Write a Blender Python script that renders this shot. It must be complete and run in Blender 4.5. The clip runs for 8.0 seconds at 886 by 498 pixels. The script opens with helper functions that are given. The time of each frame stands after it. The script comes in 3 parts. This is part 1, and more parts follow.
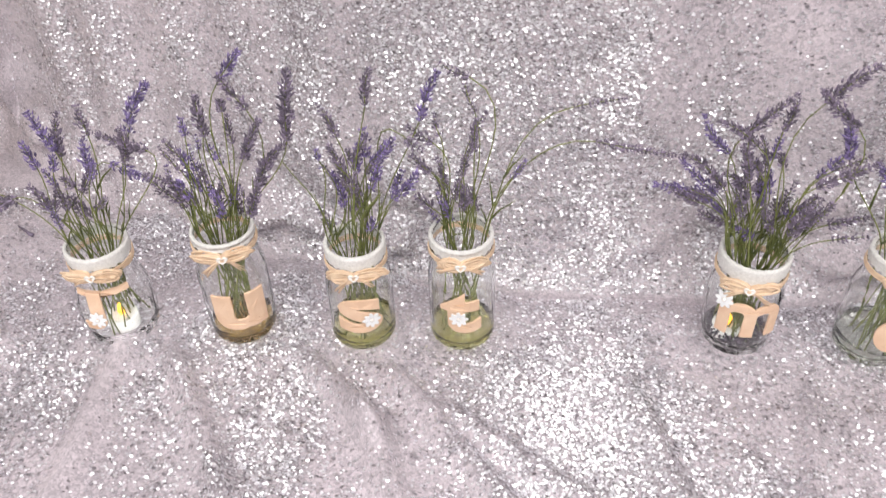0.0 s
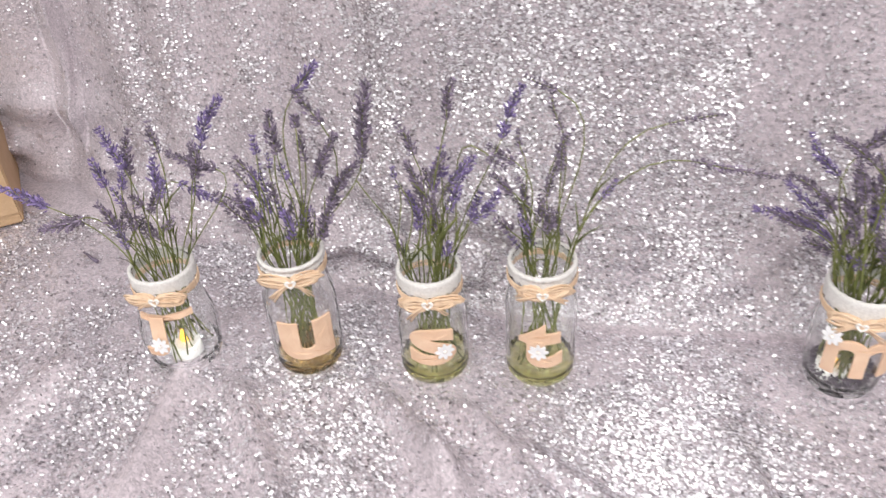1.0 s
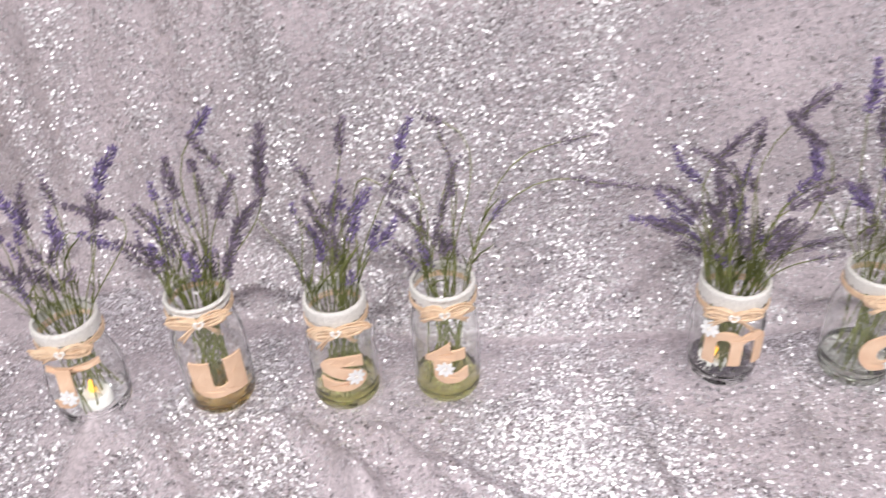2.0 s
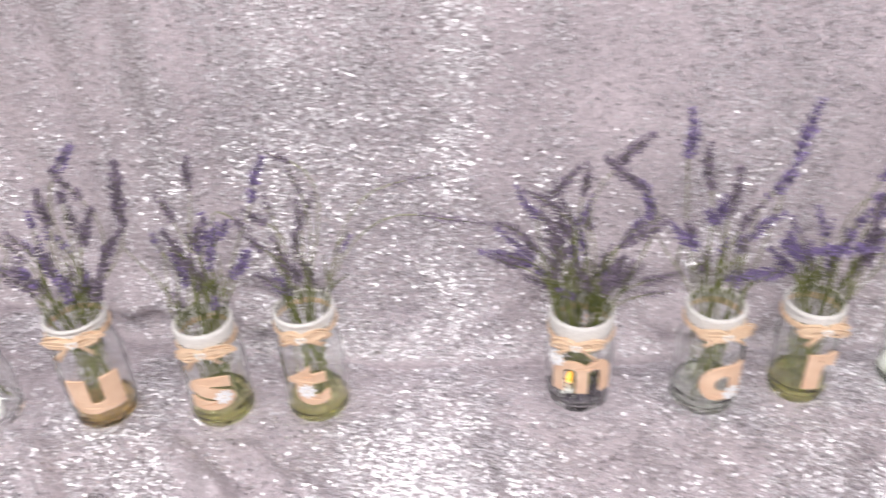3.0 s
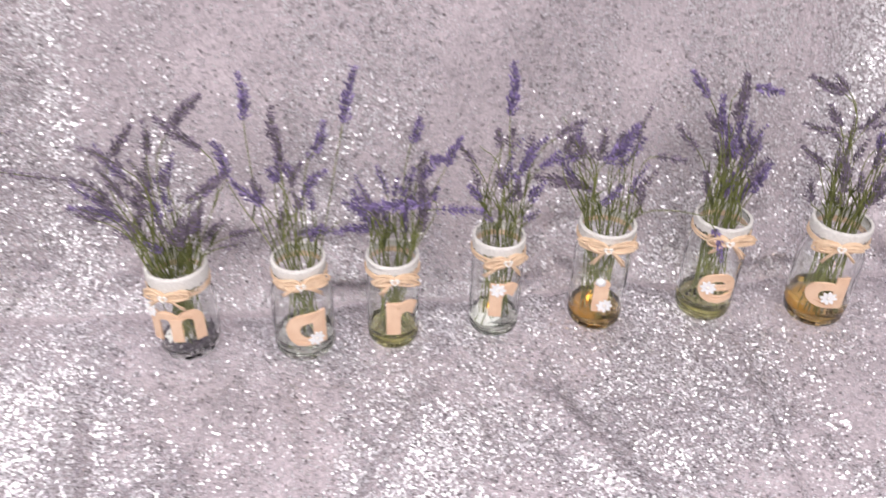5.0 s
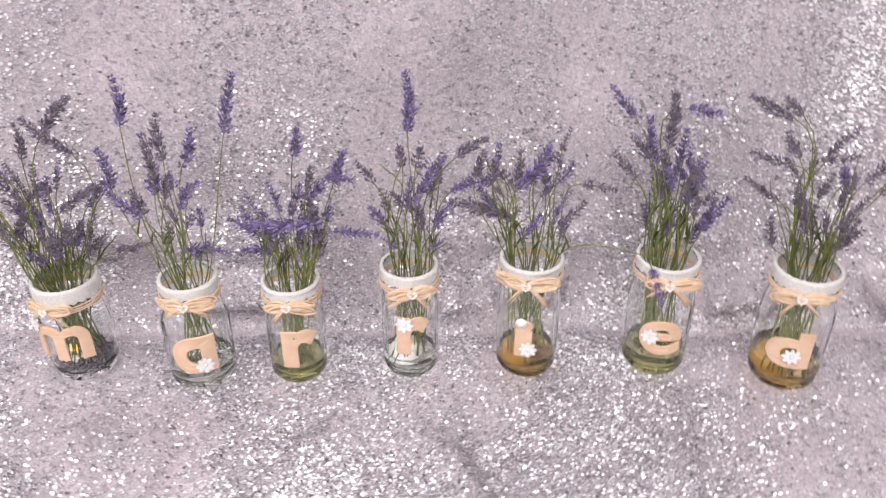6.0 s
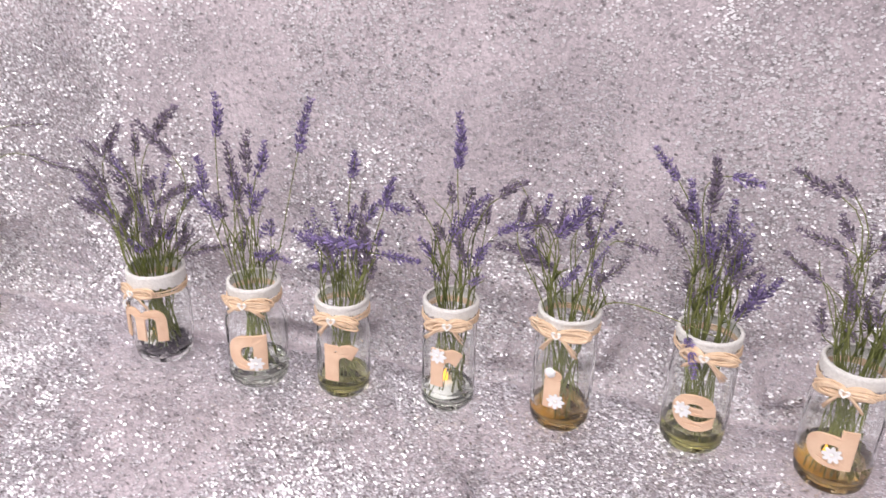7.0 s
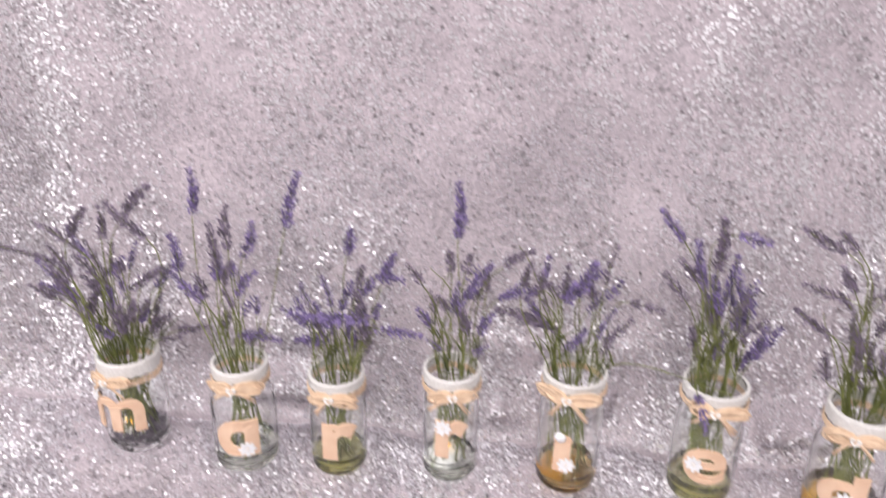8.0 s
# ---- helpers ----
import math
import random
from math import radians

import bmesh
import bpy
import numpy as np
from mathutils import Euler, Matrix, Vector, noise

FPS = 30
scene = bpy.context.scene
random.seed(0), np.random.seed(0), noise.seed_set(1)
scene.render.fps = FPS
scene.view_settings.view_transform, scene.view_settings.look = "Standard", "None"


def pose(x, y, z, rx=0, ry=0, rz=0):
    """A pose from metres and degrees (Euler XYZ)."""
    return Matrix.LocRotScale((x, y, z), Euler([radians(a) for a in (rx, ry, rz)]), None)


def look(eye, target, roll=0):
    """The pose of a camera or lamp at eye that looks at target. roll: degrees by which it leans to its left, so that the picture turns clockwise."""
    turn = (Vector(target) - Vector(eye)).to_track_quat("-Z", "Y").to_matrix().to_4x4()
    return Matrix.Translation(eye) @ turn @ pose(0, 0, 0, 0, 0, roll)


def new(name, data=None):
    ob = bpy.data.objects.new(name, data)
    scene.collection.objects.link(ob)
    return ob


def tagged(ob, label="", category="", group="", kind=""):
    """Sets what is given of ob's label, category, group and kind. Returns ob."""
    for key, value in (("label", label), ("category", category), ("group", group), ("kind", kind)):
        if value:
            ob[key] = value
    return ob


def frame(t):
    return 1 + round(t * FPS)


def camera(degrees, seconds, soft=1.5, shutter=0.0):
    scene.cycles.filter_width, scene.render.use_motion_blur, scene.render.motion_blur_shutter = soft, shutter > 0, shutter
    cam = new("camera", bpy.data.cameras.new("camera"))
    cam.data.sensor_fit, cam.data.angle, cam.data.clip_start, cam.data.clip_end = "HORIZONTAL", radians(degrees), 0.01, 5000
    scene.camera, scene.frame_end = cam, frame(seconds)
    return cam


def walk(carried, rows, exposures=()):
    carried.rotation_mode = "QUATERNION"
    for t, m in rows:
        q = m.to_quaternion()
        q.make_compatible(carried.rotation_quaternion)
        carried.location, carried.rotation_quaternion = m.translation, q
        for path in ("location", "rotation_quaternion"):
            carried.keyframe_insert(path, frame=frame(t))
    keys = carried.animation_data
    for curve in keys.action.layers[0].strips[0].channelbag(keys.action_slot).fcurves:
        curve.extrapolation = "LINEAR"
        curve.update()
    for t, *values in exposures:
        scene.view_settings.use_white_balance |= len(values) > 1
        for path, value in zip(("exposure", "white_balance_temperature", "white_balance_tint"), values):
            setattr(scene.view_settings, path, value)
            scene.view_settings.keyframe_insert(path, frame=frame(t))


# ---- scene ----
cam = camera(57.0, 8.0, soft=1.3, shutter=0.5)
PATH = [
    (0, (0.122, 0.000, 1.458), (-0.097, 1.522, 0.179), -2.0),
    (0.5, (0.115, 0.004, 1.447), (-0.130, 1.568, 0.225), -2.5),
    (0.7, (0.099, 0.006, 1.438), (-0.155, 1.578, 0.228), -3.7),
    (1, (0.088, 0.021, 1.407), (-0.261, 1.599, 0.229), -3.8),
    (1.2, (0.069, 0.034, 1.410), (-0.265, 1.587, 0.195), -4.0),
    (2.3, (0.124, -0.020, 1.458), (0.040, 1.633, 0.335), -3.5),
    (2.5, (0.151, -0.008, 1.476), (0.036, 1.614, 0.312), -4.0),
    (2.8, (0.232, -0.021, 1.472), (0.022, 1.622, 0.351), -3.9),
    (3, (0.276, -0.039, 1.466), (0.120, 1.622, 0.363), -3.2),
    (3.5, (0.382, -0.054, 1.480), (0.408, 1.608, 0.367), -1.9),
    (4, (0.499, -0.092, 1.488), (0.595, 1.582, 0.398), -0.2),
    (4.5, (0.576, -0.130, 1.490), (0.740, 1.532, 0.389), 1.7),
    (5, (0.642, -0.110, 1.475), (0.737, 1.529, 0.332), 1.6),
    (5.2, (0.684, -0.065, 1.468), (0.772, 1.545, 0.284), 1.4),
    (6.3, (0.929, -0.042, 1.387), (0.662, 1.677, 0.401), 2.7),
    (6.5, (0.966, -0.066, 1.378), (0.623, 1.657, 0.423), 5.3),
    (6.8, (1.014, -0.087, 1.368), (0.528, 1.655, 0.512), 2.9),
    (7, (1.025, -0.086, 1.366), (0.457, 1.640, 0.530), 2.0),
    (7.3, (1.030, -0.085, 1.358), (0.437, 1.650, 0.558), 1.0),
    (7.5, (1.008, -0.079, 1.349), (0.525, 1.685, 0.540), 0.8),
    (8, (0.911, -0.048, 1.427), (0.549, 1.730, 0.584), 1.3),
]
walk(cam, [(t, look(eye, target, roll)) for t, eye, target, roll in PATH],
     exposures=((0.0, 0.0, 6500, 4), (2.5, 0.0, 6500, 7), (5.0, 0.0, 6500, 9), (7.0, 0.05, 6500, 10), (8.0, 0.05, 6500, 10)))

# ---- light ----
TABLE = 0.75
world = bpy.data.worlds.new("room_air")
scene.world = world
world.use_nodes = True
world.node_tree.nodes["Background"].inputs[0].default_value = (0.9, 0.93, 1.0, 1)
world.node_tree.nodes["Background"].inputs[1].default_value = 0.15


def unseen_ceiling_lamp(x, y, power, size):
    data = bpy.data.lights.new("unseen_ceiling_light", "AREA")
    data.shape, data.size, data.energy, data.color = "SQUARE", size, power, (1.0, 0.95, 0.955)
    ob = new("unseen_ceiling_light", data)
    ob.matrix_world = pose(x, y, 2.55)
    return ob


# Six unseen lamps, assumed overhead; number and powers chosen for even light and glints.
for lx, ly, lp in ((-0.8, -0.2, 17), (0.45, -0.2, 15), (1.7, -0.2, 14), (-0.9, -1.6, 31), (0.45, -1.6, 26), (1.7, -1.6, 23)):
    unseen_ceiling_lamp(lx, ly, lp, 1.1)


# ---- materials ----
def material(name):
    m = bpy.data.materials.new(name)
    m.use_nodes = True
    nt = m.node_tree
    b = nt.nodes["Principled BSDF"]
    return m, nt, b


def noisy(name, c1, c2, scale, rough=0.6, bump=0.0, metal=0.0, detail=4.0, fine=None, per_thing=0.0, sheen=0.0):
    """Two colours mixed by noise at two scales, with bump."""
    m, nt, b = material(name)
    tc = nt.nodes.new("ShaderNodeTexCoord")
    n1 = nt.nodes.new("ShaderNodeTexNoise")
    n1.inputs["Scale"].default_value, n1.inputs["Detail"].default_value = scale, detail
    n2 = nt.nodes.new("ShaderNodeTexNoise")
    n2.inputs["Scale"].default_value, n2.inputs["Detail"].default_value = fine or scale * 9, 3.0
    nt.links.new(tc.outputs["Object"], n1.inputs["Vector"])
    nt.links.new(tc.outputs["Object"], n2.inputs["Vector"])
    mix = nt.nodes.new("ShaderNodeMath")
    mix.operation = "MULTIPLY_ADD"
    nt.links.new(n2.outputs["Fac"], mix.inputs[0])
    mix.inputs[1].default_value = 0.6
    add = nt.nodes.new("ShaderNodeMath")
    add.operation = "MULTIPLY_ADD"
    nt.links.new(n1.outputs["Fac"], add.inputs[0])
    add.inputs[1].default_value, add.inputs[2].default_value = 1.6, -0.6
    nt.links.new(add.outputs[0], mix.inputs[2])
    ramp = nt.nodes.new("ShaderNodeMix")
    ramp.data_type = "RGBA"
    ramp.inputs["A"].default_value, ramp.inputs["B"].default_value = (*c1, 1), (*c2, 1)
    last = mix.outputs[0]
    if per_thing:
        info = nt.nodes.new("ShaderNodeNewGeometry")
        more = nt.nodes.new("ShaderNodeMath")
        more.operation = "MULTIPLY_ADD"
        nt.links.new(info.outputs["Random Per Island"], more.inputs[0])
        more.inputs[1].default_value = per_thing
        shift = nt.nodes.new("ShaderNodeMath")
        shift.inputs[1].default_value = -0.5 * per_thing
        nt.links.new(last, shift.inputs[0])
        nt.links.new(shift.outputs[0], more.inputs[2])
        last = more.outputs[0]
    clampn = nt.nodes.new("ShaderNodeClamp")
    nt.links.new(last, clampn.inputs[0])
    nt.links.new(clampn.outputs[0], ramp.inputs["Factor"])
    nt.links.new(ramp.outputs["Result"], b.inputs["Base Color"])
    b.inputs["Roughness"].default_value, b.inputs["Metallic"].default_value = rough, metal
    b.inputs["Sheen Weight"].default_value = sheen
    if bump:
        bn = nt.nodes.new("ShaderNodeBump")
        bn.inputs["Strength"].default_value, bn.inputs["Distance"].default_value = bump, 0.001
        nt.links.new(n2.outputs["Fac"], bn.inputs["Height"])
        nt.links.new(bn.outputs[0], b.inputs["Normal"])
    return m


def sequin_foil():
    """Silver foil discs of varied dullness; the darker colours are painted-in dark reflections."""
    m, nt, b = material("silver_sequin")
    geo = nt.nodes.new("ShaderNodeNewGeometry")
    ramp = nt.nodes.new("ShaderNodeValToRGB")
    ramp.color_ramp.elements[0].color, ramp.color_ramp.elements[0].position = (0.24, 0.215, 0.235, 1), 0.0
    ramp.color_ramp.elements[1].color, ramp.color_ramp.elements[1].position = (0.93, 0.91, 0.95, 1), 0.36
    nt.links.new(geo.outputs["Random Per Island"], ramp.inputs[0])
    nt.links.new(ramp.outputs[0], b.inputs["Base Color"])
    rough = nt.nodes.new("ShaderNodeMapRange")
    rough.inputs["To Min"].default_value, rough.inputs["To Max"].default_value = 0.60, 0.31
    more = nt.nodes.new("ShaderNodeMath")
    more.operation = "MULTIPLY"
    more.inputs[1].default_value = 37.0
    frac = nt.nodes.new("ShaderNodeMath")
    frac.operation = "FRACT"
    nt.links.new(geo.outputs["Random Per Island"], more.inputs[0])
    nt.links.new(more.outputs[0], frac.inputs[0])
    nt.links.new(frac.outputs[0], rough.inputs["Value"])
    nt.links.new(rough.outputs[0], b.inputs["Roughness"])
    b.inputs["Metallic"].default_value = 0.85
    return m


def clear(name, tint, ior, ripple, low=None, level=0.0):
    """Clear glass or water that bends the light, with a faintly drawn surface; water is murkier (low) under a level."""
    m, nt, b = material(name)
    b.inputs["Base Color"].default_value = (*tint, 1)
    b.inputs["Transmission Weight"].default_value, b.inputs["IOR"].default_value, b.inputs["Roughness"].default_value = 1.0, ior, 0.0
    tc = nt.nodes.new("ShaderNodeTexCoord")
    mp = nt.nodes.new("ShaderNodeMapping")
    mp.inputs["Scale"].default_value = (110, 110, 30)
    nz = nt.nodes.new("ShaderNodeTexNoise")
    nz.inputs["Scale"].default_value, nz.inputs["Detail"].default_value = 1.0, 1.0
    bp = nt.nodes.new("ShaderNodeBump")
    bp.inputs["Strength"].default_value, bp.inputs["Distance"].default_value = ripple, 0.002
    nt.links.new(tc.outputs["Object"], mp.inputs[0])
    nt.links.new(mp.outputs[0], nz.inputs["Vector"])
    nt.links.new(nz.outputs["Fac"], bp.inputs["Height"])
    nt.links.new(bp.outputs[0], b.inputs["Normal"])
    if low:
        sep = nt.nodes.new("ShaderNodeSeparateXYZ")
        nt.links.new(tc.outputs["Object"], sep.inputs[0])
        wob = nt.nodes.new("ShaderNodeMath")
        wob.operation = "MULTIPLY_ADD"
        wob.inputs[1].default_value = 0.012
        nt.links.new(nz.outputs["Fac"], wob.inputs[0])
        nt.links.new(sep.outputs["Z"], wob.inputs[2])
        mr = nt.nodes.new("ShaderNodeMapRange")
        mr.inputs["From Min"].default_value, mr.inputs["From Max"].default_value = level, level + 0.012
        nt.links.new(wob.outputs[0], mr.inputs["Value"])
        mix = nt.nodes.new("ShaderNodeMix")
        mix.data_type = "RGBA"
        mix.inputs["A"].default_value, mix.inputs["B"].default_value = (*low, 1), (*tint, 1)
        nt.links.new(mr.outputs[0], mix.inputs["Factor"])
        nt.links.new(mix.outputs["Result"], b.inputs["Base Color"])
    return m


def sequin_fabric():
    """The woven ground between the sequins: pinkish silver grey, with a fine pebbled relief."""
    m, nt, b = material("silver_grey_fabric")
    tc = nt.nodes.new("ShaderNodeTexCoord")
    big = nt.nodes.new("ShaderNodeTexNoise")
    big.inputs["Scale"].default_value, big.inputs["Detail"].default_value = 8.0, 5.0
    cell = nt.nodes.new("ShaderNodeTexVoronoi")
    cell.inputs["Scale"].default_value = 430.0
    for n in (big, cell):
        nt.links.new(tc.outputs["Object"], n.inputs["Vector"])
    bw = nt.nodes.new("ShaderNodeSeparateColor")
    nt.links.new(cell.outputs["Color"], bw.inputs[0])
    add = nt.nodes.new("ShaderNodeMath")
    add.operation = "MULTIPLY_ADD"
    add.inputs[1].default_value = 0.75
    nt.links.new(bw.outputs[0], add.inputs[0])
    sub = nt.nodes.new("ShaderNodeMath")
    sub.operation = "MULTIPLY_ADD"
    sub.inputs[1].default_value, sub.inputs[2].default_value = 1.0, -0.35
    nt.links.new(big.outputs["Fac"], sub.inputs[0])
    nt.links.new(sub.outputs[0], add.inputs[2])
    mix = nt.nodes.new("ShaderNodeMix")
    mix.data_type = "RGBA"
    mix.inputs["A"].default_value, mix.inputs["B"].default_value = (0.32, 0.285, 0.315, 1), (0.68, 0.60, 0.645, 1)
    cl = nt.nodes.new("ShaderNodeClamp")
    nt.links.new(add.outputs[0], cl.inputs[0])
    nt.links.new(cl.outputs[0], mix.inputs["Factor"])
    nt.links.new(mix.outputs["Result"], b.inputs["Base Color"])
    bp = nt.nodes.new("ShaderNodeBump")
    bp.inputs["Strength"].default_value, bp.inputs["Distance"].default_value = 0.6, 0.0012
    nt.links.new(bw.outputs[1], bp.inputs["Height"])
    nt.links.new(bp.outputs[0], b.inputs["Normal"])
    b.inputs["Roughness"].default_value, b.inputs["Sheen Weight"].default_value = 0.45, 0.2
    return m


def glow(name, colour, strength):
    m, nt, b = material(name)
    b.inputs["Base Color"].default_value = (*colour, 1)
    b.inputs["Emission Color"].default_value, b.inputs["Emission Strength"].default_value = (*colour, 1), strength
    return m


M_CLOTH = sequin_fabric()
M_SEQUIN = sequin_foil()
M_GLASS = clear("jar_glass", (0.985, 0.995, 0.99), 1.45, 0.25)
M_LACE = noisy("white_lace", (0.64, 0.62, 0.60), (0.87, 0.85, 0.83), 380, rough=0.95, bump=0.8, fine=1100)
M_TWINE = noisy("tan_raffia", (0.64, 0.44, 0.29), (0.87, 0.68, 0.50), 120, rough=0.8, bump=0.6, fine=700, per_thing=0.5)
M_WOOD = noisy("pale_plywood", (0.70, 0.46, 0.31), (0.82, 0.60, 0.44), 60, rough=0.65, bump=0.2, fine=500)
M_WHITE = noisy("white_painted_wood", (0.82, 0.82, 0.84), (0.92, 0.92, 0.93), 120, rough=0.5, bump=0.1)
M_PEARL = noisy("pearl_plastic", (0.80, 0.76, 0.72), (0.92, 0.89, 0.86), 200, rough=0.2)
M_STEM = noisy("lavender_stem_green", (0.08, 0.10, 0.028), (0.28, 0.30, 0.095), 90, rough=0.6, per_thing=0.7)
M_BUD = noisy("lavender_violet", (0.095, 0.072, 0.15), (0.31, 0.235, 0.49), 110, rough=0.75, per_thing=1.1, bump=0.4)
M_DULL = noisy("lavender_dried_grey", (0.11, 0.092, 0.12), (0.30, 0.24, 0.34), 110, rough=0.8, per_thing=1.1, bump=0.4)
M_DARK = noisy("dark_dried_buds", (0.03, 0.026, 0.034), (0.10, 0.08, 0.11), 110, rough=0.85, per_thing=1.0)
M_WAX = noisy("tealight_plastic", (0.84, 0.83, 0.80), (0.9, 0.9, 0.88), 80, rough=0.4)
M_AMBER = noisy("amber_plastic", (0.42, 0.24, 0.05), (0.55, 0.34, 0.09), 80, rough=0.35)
M_FLAME = glow("amber_led_flame", (1.0, 0.50, 0.06), 1.8)
M_CARD = noisy("brown_cardboard", (0.50, 0.33, 0.19), (0.60, 0.42, 0.26), 30, rough=0.85, bump=0.3)
M_PAINT = noisy("off_white_wall_paint", (0.70, 0.69, 0.69), (0.78, 0.77, 0.77), 4, rough=0.8, bump=0.1)
M_FLOOR = noisy("grey_carpet", (0.18, 0.17, 0.17), (0.28, 0.27, 0.27), 30, rough=0.95, bump=0.6)
WATERS = {"amber": clear("amber_water", (0.97, 0.965, 0.92), 1.33, 0.15, (0.70, 0.50, 0.19), 0.034), "olive": clear("olive_water", (0.97, 0.975, 0.935), 1.33, 0.15, (0.68, 0.66, 0.27), 0.030),
          "clear": clear("clear_water", (0.975, 0.985, 0.965), 1.33, 0.15, (0.85, 0.88, 0.78), 0.02)}


# ---- mesh helpers ----
def mesh_of(bm, name, mat, smooth=True):
    me = bpy.data.meshes.new(name)
    bm.to_mesh(me)
    bm.free()
    me.materials.append(mat)
    for p in me.polygons:
        p.use_smooth = smooth
    return me


def part(name, bm, mat, parent=None, label="", smooth=True):
    ob = new(name, mesh_of(bm, name, mat, smooth))
    if parent:
        ob.parent = parent
    return tagged(ob, label)


def lathe(bm, profile, n=40):
    """Turns a closed or open profile of (radius, height) round the z axis."""
    rings = []
    for r, z in profile:
        if r < 1e-6:
            rings.append([bm.verts.new((0, 0, z))])
        else:
            rings.append([bm.verts.new((r * math.cos(2 * math.pi * k / n), r * math.sin(2 * math.pi * k / n), z)) for k in range(n)])
    for a, b in zip(rings, rings[1:]):
        for k in range(n):
            q = [a[k % len(a)], a[(k + 1) % n % len(a)], b[(k + 1) % n % len(b)], b[k % len(b)]]
            q = list(dict.fromkeys(q))
            if len(q) > 2:
                bm.faces.new(q)


def tube(bm, pts, r0, r1, n=5, flat=1.0):
    """A tapering tube along points; flat squeezes it across."""
    rings = []
    side = Vector((0.3, 0.9, 0.2))
    for k, p in enumerate(pts):
        way = (Vector(pts[min(k + 1, len(pts) - 1)]) - Vector(pts[max(k - 1, 0)])).normalized()
        u = way.cross(side)
        u = u.normalized() if u.length > 1e-4 else way.orthogonal().normalized()
        v = way.cross(u)
        r = r0 + (r1 - r0) * k / (len(pts) - 1)
        rings.append([bm.verts.new(Vector(p) + r * (math.cos(2 * math.pi * j / n) * u + flat * math.sin(2 * math.pi * j / n) * v)) for j in range(n)])
    for a, b in zip(rings, rings[1:]):
        for j in range(n):
            bm.faces.new((a[j], a[(j + 1) % n], b[(j + 1) % n], b[j]))
    bm.faces.new(rings[0][::-1])
    bm.faces.new(rings[-1])


def box(bm, x0, x1, y0, y1, z0, z1):
    v = [bm.verts.new((x, y, z)) for x in (x0, x1) for y in (y0, y1) for z in (z0, z1)]
    for f in ((0, 1, 3, 2), (4, 6, 7, 5), (0, 4, 5, 1), (2, 3, 7, 6), (0, 2, 6, 4), (1, 5, 7, 3)):
        bm.faces.new([v[k] for k in f])


# ---- the room ----
def slab(name, dims, mat, label):
    bm = bmesh.new()
    box(bm, *dims)
    return tagged(part(name, bm, mat, smooth=False), label, kind="structure")


slab("floor", (-2.6, 3.4, -3.6, 1.9, -0.1, 0.0), M_FLOOR, "grey carpet floor under the table")
slab("ceiling", (-2.6, 3.4, -3.6, 1.9, 2.6, 2.7), M_PAINT, "plain off-white ceiling")
slab("wall_north", (-2.6, 3.4, 1.8, 1.9, 0.0, 2.6), M_PAINT, "plain off-white wall behind the backdrop")
slab("wall_south", (-2.6, 3.4, -3.6, -3.5, 0.0, 2.6), M_PAINT, "plain off-white wall")
slab("wall_west", (-2.6, -2.5, -3.5, 1.8, 0.0, 2.6), M_PAINT, "plain off-white wall")
slab("wall_east", (3.3, 3.4, -3.5, 1.8, 0.0, 2.6), M_PAINT, "plain off-white wall")


# ---- the cloths ----
def smooth01(a, b, x):
    k = min(1, max(0, (x - a) / (b - a)))
    return k * k * (3 - 2 * k)


def fbm(x, y, s, seed):
    return noise.noise(Vector((x * s + seed, y * s - seed, seed * 0.7)))


def crease(x, y, x0, y0, x1, y1, width):
    """1 on a straight fold line, falling off beside it and past its ends."""
    dx, dy = x1 - x0, y1 - y0
    l = math.hypot(dx, dy)
    a = ((x - x0) * dx + (y - y0) * dy) / l
    d = ((x - x0) * dy - (y - y0) * dx) / l
    past = max(0.0, -a, a - l)
    return math.exp(-(d / width) ** 2 - (past / 0.04) ** 2)


def table_z(x, y):
    flat = min(1.0, max(0.0, (0.66 - y) / 0.06))
    h = 0.007 * fbm(x, y, 5, 3.1) + 0.005 * fbm(x + 0.6 * y, y * 0.4, 16, 8.2) + 0.003 * fbm(x, y, 34, 5.1)
    h += 0.026 * crease(x, y, -0.135, 0.635, -0.045, 0.536, 0.012) + 0.026 * crease(x, y, -0.045, 0.536, 0.005, 0.44, 0.013)
    h += 0.020 * crease(x, y, -0.02, 0.60, 0.10, 0.47, 0.011) + 0.016 * crease(x, y, 0.07, 0.545, 0.18, 0.475, 0.012)
    h += 0.024 * crease(x, y, -0.28, 0.60, -0.16, 0.42, 0.012) + 0.014 * crease(x, y, 0.24, 0.62, 0.30, 0.42, 0.014)
    h += 0.013 * crease(x, y, 0.44, 0.66, 0.40, 0.45, 0.012) + 0.014 * crease(x, y, 0.70, 0.675, 0.60, 0.45, 0.012)
    h += 0.012 * crease(x, y, 0.82, 0.60, 0.92, 0.42, 0.018) + 0.010 * crease(x, y, 0.50, 0.58, 0.54, 0.40, 0.013)
    h *= flat
    h += 0.015 * crease(x, y, -0.362, 0.625, -0.338, 0.36, 0.013) + 0.012 * crease(x, y, 1.083, 0.67, 1.07, 0.45, 0.012)
    h += 0.012 * crease(x, y, -0.52, 0.60, -0.60, 0.40, 0.02) + 0.007 * crease(x, y, -0.62, 0.80, -0.50, 0.62, 0.014)
    h += 0.006 * crease(x, y, 1.33, 0.80, 1.42, 0.55, 0.02)
    h -= 0.055 * smooth01(-0.38, -0.62, x) * smooth01(0.62, 0.42, y)
    h -= 0.010 * smooth01(-0.2, 0.3, fbm(x, 0, 11, 17.7)) * math.exp(-((y - drape_foot(x)) / 0.018) ** 2)
    return TABLE + h - 0.001


